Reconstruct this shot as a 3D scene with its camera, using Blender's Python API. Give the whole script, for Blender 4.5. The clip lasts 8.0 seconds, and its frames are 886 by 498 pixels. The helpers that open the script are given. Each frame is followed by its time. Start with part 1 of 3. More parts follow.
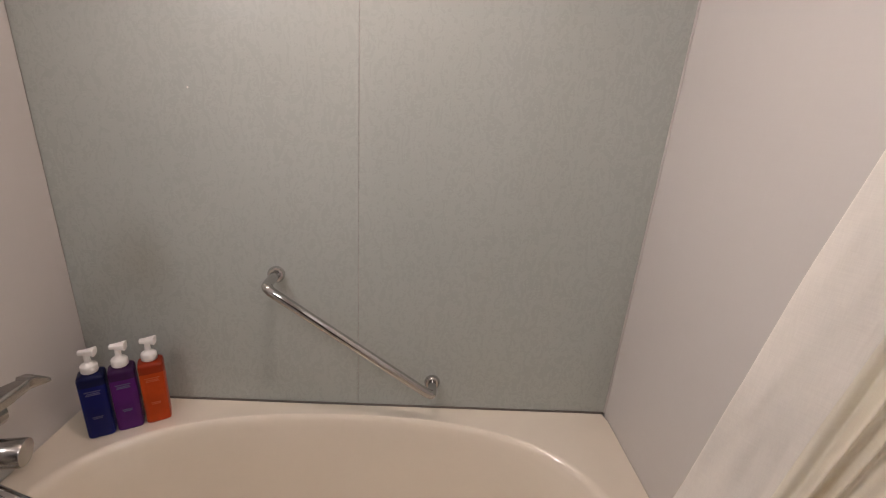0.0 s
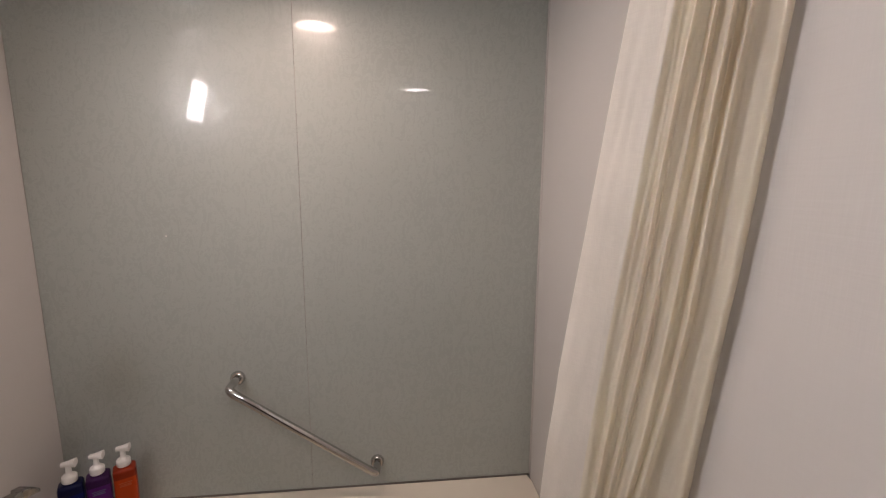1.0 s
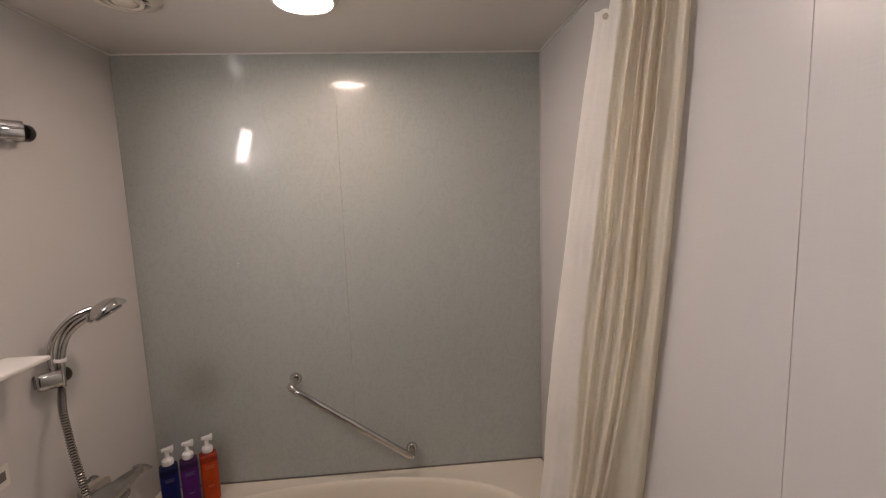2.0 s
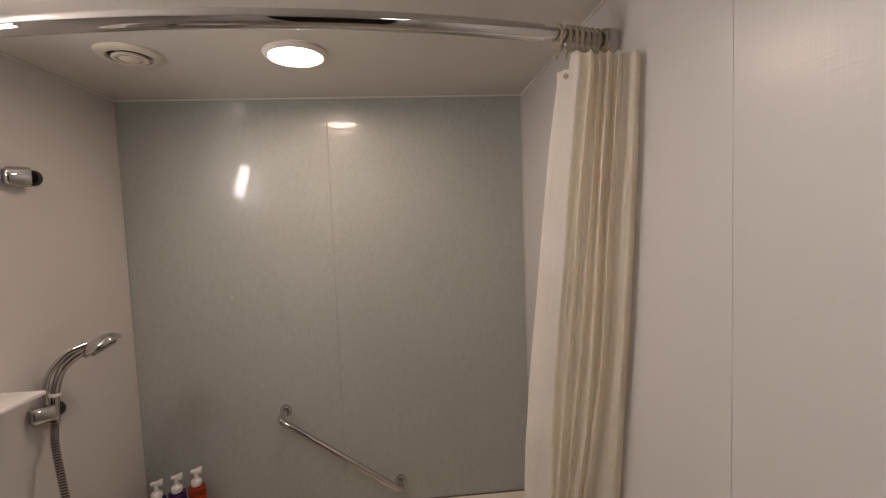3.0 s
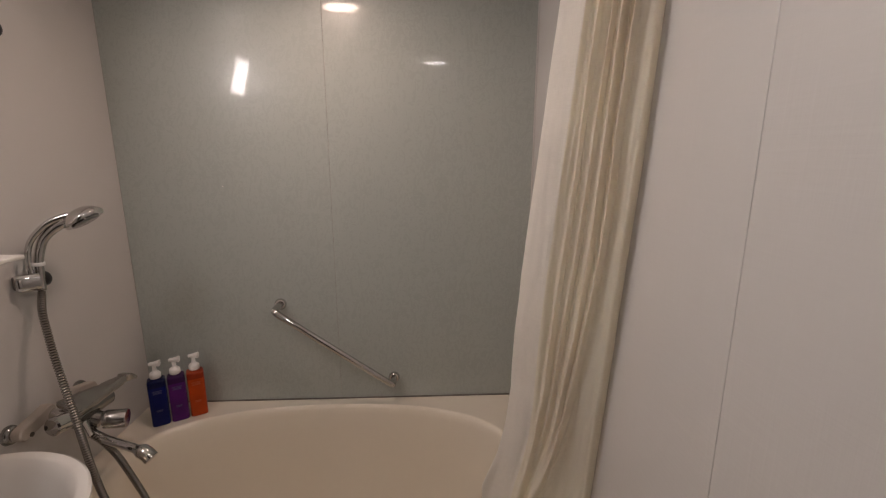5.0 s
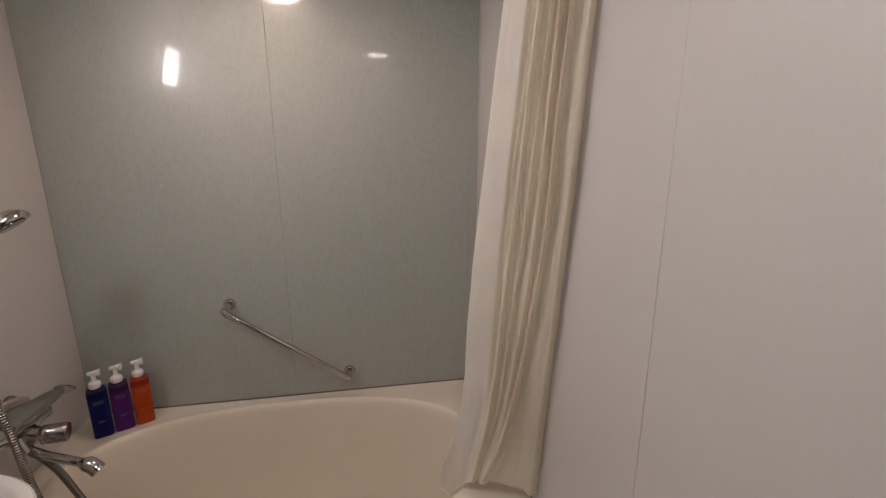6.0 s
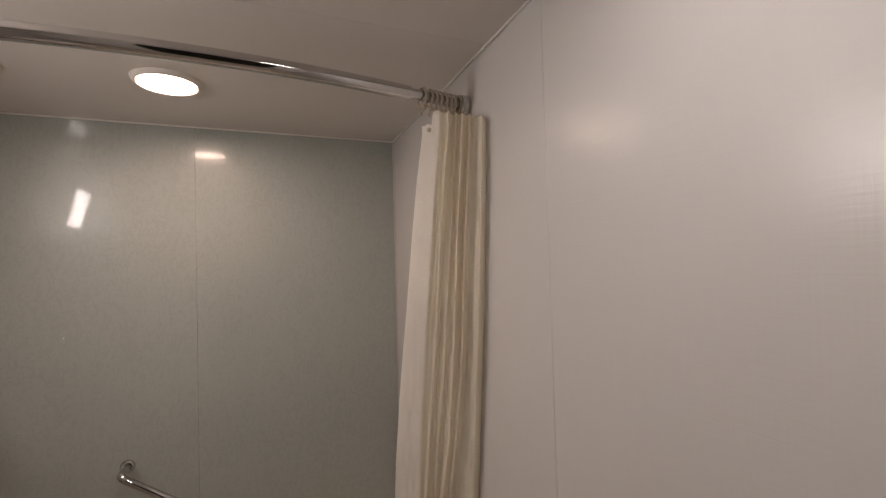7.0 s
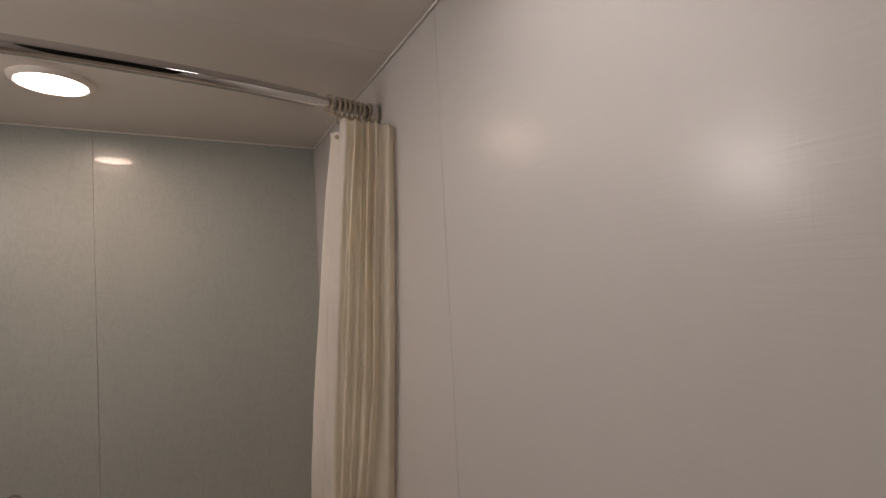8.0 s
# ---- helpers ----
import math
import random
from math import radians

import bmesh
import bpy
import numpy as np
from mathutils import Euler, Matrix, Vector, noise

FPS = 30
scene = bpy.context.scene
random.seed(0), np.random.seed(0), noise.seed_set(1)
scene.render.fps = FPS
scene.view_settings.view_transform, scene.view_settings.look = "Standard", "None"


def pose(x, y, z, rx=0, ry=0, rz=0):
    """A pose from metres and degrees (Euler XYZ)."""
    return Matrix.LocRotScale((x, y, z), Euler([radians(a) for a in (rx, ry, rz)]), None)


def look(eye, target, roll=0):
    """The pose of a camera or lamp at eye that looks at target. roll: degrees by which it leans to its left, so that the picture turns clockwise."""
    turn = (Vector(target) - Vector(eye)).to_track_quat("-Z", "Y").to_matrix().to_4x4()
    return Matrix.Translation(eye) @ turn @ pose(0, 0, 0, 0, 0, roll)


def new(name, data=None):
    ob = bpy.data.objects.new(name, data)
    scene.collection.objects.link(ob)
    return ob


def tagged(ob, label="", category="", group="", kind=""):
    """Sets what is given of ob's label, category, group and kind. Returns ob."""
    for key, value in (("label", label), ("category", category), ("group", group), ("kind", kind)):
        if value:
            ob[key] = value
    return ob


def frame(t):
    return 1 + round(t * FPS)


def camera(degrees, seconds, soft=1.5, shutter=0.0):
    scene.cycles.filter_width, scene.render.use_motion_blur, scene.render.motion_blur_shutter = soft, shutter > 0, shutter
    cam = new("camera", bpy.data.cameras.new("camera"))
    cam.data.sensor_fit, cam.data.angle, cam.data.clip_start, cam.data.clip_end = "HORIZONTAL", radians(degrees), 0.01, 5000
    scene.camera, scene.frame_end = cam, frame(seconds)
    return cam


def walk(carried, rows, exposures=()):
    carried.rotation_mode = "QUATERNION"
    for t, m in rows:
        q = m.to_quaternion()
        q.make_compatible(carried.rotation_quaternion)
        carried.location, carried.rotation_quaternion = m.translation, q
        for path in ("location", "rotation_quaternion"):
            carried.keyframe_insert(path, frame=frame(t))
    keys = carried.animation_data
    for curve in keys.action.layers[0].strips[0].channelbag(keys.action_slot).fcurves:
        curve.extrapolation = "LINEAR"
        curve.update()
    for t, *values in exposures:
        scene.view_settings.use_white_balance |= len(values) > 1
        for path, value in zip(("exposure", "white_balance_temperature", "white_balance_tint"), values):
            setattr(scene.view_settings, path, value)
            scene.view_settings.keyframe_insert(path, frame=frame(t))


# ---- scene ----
cam = camera(91.2, 8.0, soft=1.25)
PATH = [
    (0, (0.855, -1.0, 1.37), (0.951, 0.885, 0.708), 4.1),
    (0.4, (0.892, -1.103, 1.439), (1.106, 0.829, 0.969), 3.2),
    (0.5, (0.894, -1.138, 1.455), (1.135, 0.805, 1.045), 2.9),
    (0.8, (0.939, -1.213, 1.502), (1.192, 0.742, 1.167), 0.7),
    (1, (0.965, -1.262, 1.512), (1.184, 0.701, 1.194), 0.4),
    (1.2, (0.969, -1.308, 1.524), (1.145, 0.661, 1.223), 0.5),
    (2.3, (0.912, -1.569, 1.571), (1.07, 0.414, 1.363), -2.4),
    (2.5, (0.929, -1.576, 1.578), (1.085, 0.411, 1.403), -2.4),
    (3, (0.965, -1.579, 1.593), (1.127, 0.41, 1.465), -2.2),
    (3.5, (0.99, -1.577, 1.572), (1.141, 0.414, 1.454), -1.7),
    (4, (0.993, -1.568, 1.534), (1.117, 0.423, 1.387), -1.2),
    (4.5, (1.016, -1.531, 1.481), (1.098, 0.445, 1.18), -0.6),
    (4.7, (1.019, -1.518, 1.459), (1.099, 0.449, 1.102), -0.2),
    (5.8, (1.02, -1.538, 1.445), (1.201, 0.398, 0.975), -0.9),
    (6, (0.997, -1.561, 1.472), (1.33, 0.356, 1.011), -0.2),
    (6.2, (1.025, -1.569, 1.499), (1.428, 0.343, 1.073), -1.8),
    (6.5, (0.955, -1.63, 1.51), (1.602, 0.241, 1.227), -0.9),
    (6.8, (0.945, -1.663, 1.54), (1.649, 0.207, 1.455), -1.2),
    (7, (0.94, -1.682, 1.562), (1.674, 0.178, 1.611), -1.6),
    (7.3, (0.93, -1.711, 1.583), (1.695, 0.127, 1.776), -2.5),
    (7.6, (0.938, -1.729, 1.582), (1.73, 0.097, 1.782), -2.7),
    (8, (1.006, -1.735, 1.556), (1.969, 0.017, 1.624), -2.9),
]
walk(cam, [(t, look(eye, target, roll)) for t, eye, target, roll in PATH],
     exposures=[(0, 0.86, 6200, 10), (0.5, 0.60, 6250, 10), (1, 0.50, 6250, 10), (1.2, 0.46, 6300, 10), (2.3, 0.32, 6500, 10), (3, 0.20, 6700, 10), (4, 0.18, 6650, 10), (4.5, 0.16, 6600, 10), (6, 0.28, 6350, 10), (6.5, 0.20, 6500, 10), (7, 0.02, 6650, 10), (7.5, -0.12, 6700, 10), (8, -0.14, 6700, 10)])

# ---- world: a closed room lit by its own lamps ----
world = bpy.data.worlds.new("world")
world.use_nodes = True
world.node_tree.nodes["Background"].inputs[0].default_value = (0.01, 0.01, 0.01, 1)
scene.world = world
WARM, COOL = (1.0, 0.745, 0.625), (1.0, 0.91, 0.89)
TUB_LAMP, ROOM_LAMP, WALL_LAMP = 62.0, 40.0, 50.0

# ---- plan, in metres: the tub's wall is y = 0, the shower's wall x = 0 ----
W, REAR, H, RIM = 1.40, -1.98, 2.042, 0.55
TUB_FRONT = -0.75
PANEL_SEAM_X, PANEL_SEAM_Y = 0.701, -1.031


# ---- materials ----
def nodes_of(name):
    m = bpy.data.materials.new(name)
    m.use_nodes = True
    return m, m.node_tree.nodes, m.node_tree.links, m.node_tree.nodes["Principled BSDF"]


def noise_node(nt, ln, scale, stretch=(1, 1, 1), detail=4.0, distort=0.0, space="Object"):
    tc = nt.new("ShaderNodeTexCoord")
    mp = nt.new("ShaderNodeMapping")
    mp.inputs["Scale"].default_value = stretch
    n = nt.new("ShaderNodeTexNoise")
    n.inputs["Scale"].default_value = scale
    n.inputs["Detail"].default_value = detail
    n.inputs["Distortion"].default_value = distort
    ln.new(tc.outputs[space], mp.inputs[0])
    ln.new(mp.outputs[0], n.inputs["Vector"])
    return n.outputs["Fac"]


def ramp(nt, ln, fac, stops):
    r = nt.new("ShaderNodeValToRGB")
    e = r.color_ramp.elements
    while len(e) < len(stops):
        e.new(0.5)
    for el, (p, c) in zip(e, stops):
        el.position, el.color = p, (*c, 1)
    ln.new(fac, r.inputs[0])
    return r.outputs[0]


def blend(nt, ln, fac, a, b, how="MIX"):
    m = nt.new("ShaderNodeMix")
    m.data_type, m.blend_type = "RGBA", how
    for sock, v in ((m.inputs[0], fac), (m.inputs[6], a), (m.inputs[7], b)):
        if isinstance(v, (int, float)):
            sock.default_value = v
        elif isinstance(v, tuple):
            sock.default_value = (*v, 1)
        else:
            ln.new(v, sock)
    return m.outputs[2]


def add_values(nt, ln, a, b, wa=1.0, wb=1.0):
    ma, mb = nt.new("ShaderNodeMath"), nt.new("ShaderNodeMath")
    ma.operation, mb.operation = "MULTIPLY", "MULTIPLY_ADD"
    ma.inputs[1].default_value, mb.inputs[1].default_value = wa, wb
    ln.new(a, ma.inputs[0])
    ln.new(b, mb.inputs[0])
    ln.new(ma.outputs[0], mb.inputs[2])
    return mb.outputs[0]


def bump(nt, ln, height, bsdf, strength=0.1, distance=0.002):
    b = nt.new("ShaderNodeBump")
    b.inputs["Strength"].default_value = strength
    b.inputs["Distance"].default_value = distance
    ln.new(height, b.inputs["Height"])
    ln.new(b.outputs[0], bsdf.inputs["Normal"])
    return b


def plain(name, color, rough=0.5, metal=0.0, vary=0.06, scale=9.0, coat=0.0, grain=0.0, spec=0.5):
    """A surface of one colour with faint blotches, finer specks and an uneven gloss."""
    m, nt, ln, b = nodes_of(name)
    big, fine = noise_node(nt, ln, scale), noise_node(nt, ln, scale * 14)
    both = add_values(nt, ln, big, fine, 0.7, 0.3)
    lo, hi = tuple(c * (1 - vary) for c in color), tuple(min(1, c * (1 + vary)) for c in color)
    ln.new(ramp(nt, ln, both, [(0.3, lo), (0.7, hi)]), b.inputs["Base Color"])
    ln.new(ramp(nt, ln, both, [(0.3, (rough * 0.85,) * 3), (0.7, (min(1, rough * 1.15),) * 3)]), b.inputs["Roughness"])
    b.inputs["Metallic"].default_value = metal
    b.inputs["Specular IOR Level"].default_value = spec
    b.inputs["Coat Weight"].default_value = coat
    b.inputs["Coat Roughness"].default_value = 0.04
    if grain:
        bump(nt, ln, fine, b, grain, 0.001)
    return m


def linen_panel(name, color, rough, relief, coat=0.0, feather=0.0, coat_rough=0.03, spec=0.5, weave=(170, 7), vary=0.05, slubs=0.0):
    """A laminated wall panel with an embossed linen weave; feather: faint frost-like streaks that show in the gloss."""
    m, nt, ln, b = nodes_of(name)
    fine, long = weave
    up = noise_node(nt, ln, 1.0, (fine, fine, long), 3)
    across = noise_node(nt, ln, 1.0, (long, long, fine), 3)
    thread = add_values(nt, ln, up, across, 0.5, 0.5)
    if slubs:
        thick = [ramp(nt, ln, noise_node(nt, ln, 1.0, way, 2), [(0.60, (0, 0, 0)), (0.68, (1, 1, 1))]) for way in ((95, 95, 3), (6, 6, 120))]
        thread = add_values(nt, ln, thread, add_values(nt, ln, *thick), 0.7, slubs)
    cloud = noise_node(nt, ln, 2.2, detail=3)
    tone = add_values(nt, ln, thread, cloud, 0.65, 0.35)
    lo, hi = tuple(c * (1 - vary) for c in color), tuple(min(1, c * (1 + vary)) for c in color)
    ln.new(ramp(nt, ln, tone, [(0.36, lo), (0.64, hi)]), b.inputs["Base Color"])
    height = thread
    if feather:
        # frond-like flecks: warped, stretched noise cut to hard edges, in two sizes that lean to both sides
        a = noise_node(nt, ln, 34, (1.0, 1, 0.5), 2, 3.2)
        c = noise_node(nt, ln, 62, (0.55, 1, 1.0), 2, 3.8)
        flecks = add_values(nt, ln, a, c, 0.6, 0.4)
        sweep = noise_node(nt, ln, 4, detail=2)
        both = add_values(nt, ln, flecks, sweep, 0.85, 0.15)
        ln.new(ramp(nt, ln, both, [(0.40, (coat_rough,) * 3), (0.62, (feather,) * 3)]), b.inputs["Coat Roughness"])
        ln.new(ramp(nt, ln, both, [(0.455, (spec * 0.4,) * 3), (0.525, (spec * 1.5,) * 3)]), b.inputs["Specular IOR Level"])
        ln.new(ramp(nt, ln, both, [(0.46, (rough * 1.12,) * 3), (0.53, (rough * 0.80,) * 3)]), b.inputs["Roughness"])
        height = add_values(nt, ln, thread, ramp(nt, ln, both, [(0.46, (0, 0, 0)), (0.53, (1, 1, 1))]), 0.25, 0.22)
        tinted = blend(nt, ln, 1.0, ramp(nt, ln, tone, [(0.36, lo), (0.64, hi)]), ramp(nt, ln, both, [(0.38, (0.993,) * 3), (0.60, (1.0,) * 3)]), "MULTIPLY")
        ln.new(tinted, b.inputs["Base Color"])
    else:
        b.inputs["Roughness"].default_value = rough
    b.inputs["Coat Weight"].default_value = coat
    if not feather:
        b.inputs["Specular IOR Level"].default_value = spec
        b.inputs["Coat Roughness"].default_value = coat_rough
    bump(nt, ln, height, b, relief, 0.0015)
    return m


def lamp_glow(name, color, strength):
    m, nt, ln, b = nodes_of(name)
    b.inputs["Base Color"].default_value = (0.8, 0.8, 0.8, 1)
    b.inputs["Emission Color"].default_value = (*color, 1)
    b.inputs["Emission Strength"].default_value = strength
    return m


def cloth(name, color):
    m, nt, ln, b = nodes_of(name)
    warp = noise_node(nt, ln, 1.0, (900, 900, 60), 2)
    weft = noise_node(nt, ln, 1.0, (60, 60, 900), 2)
    thread = add_values(nt, ln, warp, weft, 0.5, 0.5)
    cloud = noise_node(nt, ln, 6)
    tone = add_values(nt, ln, thread, cloud, 0.5, 0.5)
    lo, hi = tuple(c * 0.93 for c in color), tuple(min(1, c * 1.05) for c in color)
    col = ramp(nt, ln, tone, [(0.35, lo), (0.65, hi)])
    ln.new(col, b.inputs["Base Color"])
    b.inputs["Roughness"].default_value = 0.85
    b.inputs["Sheen Weight"].default_value = 0.15
    bm = bump(nt, ln, thread, b, 0.25, 0.0008)
    tr = nt.new("ShaderNodeBsdfTranslucent")
    ln.new(blend(nt, ln, 1.0, col, (0.994, 0.943, 0.856), "MULTIPLY"), tr.inputs[0])
    mix = nt.new("ShaderNodeMixShader")
    mix.inputs[0].default_value = 0.52
    ln.new(b.outputs[0], mix.inputs[1])
    ln.new(tr.outputs[0], mix.inputs[2])
    ln.new(mix.outputs[0], nt["Material Output"].inputs[0])
    return m


def tinted_plastic(name, color, through_light=0.35):
    """A clear coloured bottle wall with dark liquid behind it."""
    m, nt, ln, b = nodes_of(name)
    cloud = noise_node(nt, ln, 20)
    ln.new(ramp(nt, ln, cloud, [(0.3, tuple(c * 0.85 for c in color)), (0.7, tuple(min(1, c * 1.12) for c in color))]), b.inputs["Base Color"])
    b.inputs["Roughness"].default_value = 0.32
    b.inputs["Subsurface Weight"].default_value = through_light
    b.inputs["Subsurface Radius"].default_value = (0.02, 0.02, 0.02)
    b.inputs["Coat Weight"].default_value = 0.06
    b.inputs["Coat Roughness"].default_value = 0.08
    b.inputs["Specular IOR Level"].default_value = 0.18
    return m


GREY_PANEL = linen_panel("grey_panel", (0.415, 0.440, 0.412), 0.31, 0.022, coat=0.33, feather=0.034, coat_rough=0.012, spec=0.36, vary=0.014)
WHITE_PANEL = linen_panel("white_panel", (0.635, 0.61, 0.588), 0.25, 0.34, spec=0.32, weave=(230, 12), vary=0.012, slubs=0.085)
CEILING_PAINT = plain("ceiling_paint", (0.70, 0.655, 0.61), 0.08, vary=0.025, scale=3)
# dark colour stands in for the passage's lack of light, so chrome mirrors it dark
PASSAGE_GLOOM = plain("passage_gloom", (0.10, 0.085, 0.07), 0.7)
FLOOR_VINYL = plain("floor_vinyl", (0.55, 0.50, 0.43), 0.4, grain=0.2)
TRIM_WHITE = plain("trim_white", (0.78, 0.74, 0.69), 0.35, vary=0.03)
SEAM_GREY = plain("seam_grey", (0.42, 0.39, 0.36), 0.6, vary=0.2)
SILICONE = plain("silicone_joint", (0.16, 0.14, 0.12), 0.6, vary=0.25, scale=20)
TUB_CREAM = plain("tub_cream", (0.81, 0.74, 0.625), 0.16, vary=0.02, scale=4, coat=0.4)
CHROME = plain("chrome", (0.56, 0.55, 0.54), 0.035, 1.0, vary=0.05, scale=30)
DULL_CHROME = plain("dull_chrome", (0.29, 0.28, 0.27), 0.14, 1.0, vary=0.12, scale=40)
SATIN_METAL = plain("satin_metal", (0.36, 0.345, 0.33), 0.22, 1.0, vary=0.10, scale=40)
HOSE_METAL = plain("hose_metal", (0.29, 0.27, 0.25), 0.22, 1.0, vary=0.03, scale=12)
BLACK_PLASTIC = plain("black_plastic", (0.02, 0.018, 0.017), 0.35, vary=0.2)
BEIGE_PLASTIC = plain("beige_plastic", (0.37, 0.325, 0.28), 0.45, vary=0.05)
RING_PLASTIC = plain("ring_plastic", (0.50, 0.43, 0.32), 0.35, vary=0.08, scale=40)
PUMP_WHITE = plain("pump_white", (0.82, 0.80, 0.78), 0.35, vary=0.03)
CERAMIC = plain("ceramic", (0.84, 0.81, 0.77), 0.1, vary=0.015, coat=0.5)
SHELF_WHITE = plain("shelf_white", (0.82, 0.79, 0.75), 0.3, vary=0.03)
LABEL_PAPER = plain("label_paper", (0.72, 0.68, 0.62), 0.5, vary=0.04)
PRINT_GREY = plain("print_grey", (0.16, 0.14, 0.13), 0.6, vary=0.1)
PRINT_PALE = plain("print_pale", (0.085, 0.085, 0.18), 0.5, vary=0.1)
PRINT_WINE = plain("print_wine", (0.50, 0.10, 0.03), 0.5, vary=0.1)
CURTAIN_CLOTH = cloth("curtain_cloth", (0.984, 0.943, 0.868))
LINING_CLOTH = cloth("lining_cloth", (0.95, 0.94, 0.92))
NAVY = tinted_plastic("navy_plastic", (0.003, 0.007, 0.11))
PURPLE = tinted_plastic("purple_plastic", (0.09, 0.012, 0.15))
ORANGE = tinted_plastic("orange_plastic", (0.48, 0.060, 0.008))
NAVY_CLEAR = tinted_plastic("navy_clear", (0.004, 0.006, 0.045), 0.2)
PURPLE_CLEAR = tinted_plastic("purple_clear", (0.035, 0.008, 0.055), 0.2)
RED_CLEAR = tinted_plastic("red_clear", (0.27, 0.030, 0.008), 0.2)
VENT_PLASTIC = plain("vent_plastic", (0.70, 0.64, 0.55), 0.4, vary=0.04)
DARK_GAP = plain("dark_gap", (0.05, 0.042, 0.035), 0.7, vary=0.2)
TUB_GLOW = lamp_glow("tub_glow", WARM, TUB_LAMP)
ROOM_GLOW = lamp_glow("room_glow", COOL, ROOM_LAMP)
WALL_GLOW = lamp_glow("wall_glow", COOL, WALL_LAMP)
SLOT_GLOW = lamp_glow("slot_glow", COOL, WALL_LAMP * 0.45)


# ---- building helpers ----
def part(name, bm, material, parent=None, label="", smooth=True):
    me = bpy.data.meshes.new(name)
    bmesh.ops.recalc_face_normals(bm, faces=bm.faces)
    bm.to_mesh(me)
    bm.free()
    me.materials.append(material)
    if smooth:
        me.polygons.foreach_set("use_smooth", [True] * len(me.polygons))
        me.set_sharp_from_angle(angle=radians(38))
    ob = new(name, me)
    if parent:
        ob.parent = parent
    return tagged(ob, label) if label else ob


def thing(name, label, category, group="", kind="", at=(0, 0, 0)):
    ob = new(name)
    ob.empty_display_size = 0.05
    ob.location = at
    return tagged(ob, label, category, group, kind)


def box(x0, x1, y0, y1, z0, z1, bevel=0.0, seg=2, bm=None):
    bm = bm or bmesh.new()
    made = bmesh.ops.create_cube(bm, size=1)["verts"]
    for v in made:
        v.co = Vector((x0 + (v.co.x + 0.5) * (x1 - x0), y0 + (v.co.y + 0.5) * (y1 - y0), z0 + (v.co.z + 0.5) * (z1 - z0)))
    if bevel:
        edges = list({e for v in made for e in v.link_edges})
        bmesh.ops.bevel(bm, geom=edges, offset=bevel, segments=seg, affect="EDGES", profile=0.5)
    return bm


def rings_mesh(rings, close_start=True, close_end=True, bm=None):
    """A skin over closed rings of equally many points."""
    bm = bm or bmesh.new()
    rows = [[bm.verts.new(p) for p in ring] for ring in rings]
    n = len(rows[0])
    for a, b in zip(rows, rows[1:]):
        for i in range(n):
            bm.faces.new((a[i], a[(i + 1) % n], b[(i + 1) % n], b[i]))
    if close_start:
        bm.faces.new(rows[0][::-1])
    if close_end:
        bm.faces.new(rows[-1])
    return bm


def lathe(profile, seg=32, m=None, bm=None):
    """A turned solid: (radius, height) pairs round the z axis, then moved by m."""
    m = m or Matrix()
    rings = [[m @ Vector((max(r, 1e-4) * math.cos(2 * math.pi * i / seg), max(r, 1e-4) * math.sin(2 * math.pi * i / seg), z)) for i in range(seg)] for r, z in profile]
    return rings_mesh(rings, bm=bm)


def spline(points, steps=12):
    """A smooth line through the points."""
    pts = [Vector(p) for p in points]
    pts = [2 * pts[0] - pts[1]] + pts + [2 * pts[-1] - pts[-2]]
    out = []
    for k in range(1, len(pts) - 2):
        p0, p1, p2, p3 = pts[k - 1:k + 3]
        for s in range(steps):
            t = s / steps
            out.append(0.5 * (2 * p1 + (p2 - p0) * t + (2 * p0 - 5 * p1 + 4 * p2 - p3) * t * t + (3 * p1 - p0 - 3 * p2 + p3) * t ** 3))
    return out + [pts[-2]]


def tube(line, radius, seg=14, squash=1.0, bm=None):
    """A round bar along a line; radius may be a function of the way along (0 to 1)."""
    up = Vector((0, 0, 1))
    rings = []
    side = None
    for i, p in enumerate(line):
        d = (line[min(i + 1, len(line) - 1)] - line[max(i - 1, 0)]).normalized()
        if side is None:
            side = d.cross(up if abs(d.z) < 0.9 else Vector((1, 0, 0))).normalized()
        side = (side - d * side.dot(d)).normalized()
        over = d.cross(side)
        r = radius(i / (len(line) - 1)) if callable(radius) else radius
        rings.append([p + side * r * math.cos(2 * math.pi * k / seg) + over * r * squash * math.sin(2 * math.pi * k / seg) for k in range(seg)])
    return rings_mesh(rings, bm=bm)


def aim(at, direction):
    """A pose at a place, whose z axis points along the direction."""
    return Matrix.Translation(at) @ Vector(direction).to_track_quat("Z", "Y").to_matrix().to_4x4()


# ---- the room ----
T = 0.06
floor = tagged(part("floor", box(-T, W + T, REAR - T, T, -T, 0), FLOOR_VINYL, smooth=False), "beige vinyl floor of the small bathroom", "floor", kind="structure")
def ceil_z(x, y):
    """The ceiling rises slightly towards the entrance."""
    return H + max(0.0, -y) * 0.004


slab = bmesh.new()
xs, ys = [-T, *[W * i / 8 for i in range(9)], W + T], [REAR - T, *[REAR * (1 - i / 8) for i in range(9)], T]
under = [[slab.verts.new((x, y, ceil_z(x, y))) for y in ys] for x in xs]
over = [[slab.verts.new((x, y, H + 0.16)) for y in ys] for x in xs]
for i in range(len(xs) - 1):
    for j in range(len(ys) - 1):
        for g in (under, over):
            slab.faces.new((g[i][j], g[i + 1][j], g[i + 1][j + 1], g[i][j + 1]))
ceiling = tagged(part("ceiling", slab, CEILING_PAINT), "semi-gloss off-white bathroom ceiling", "ceiling", kind="structure")


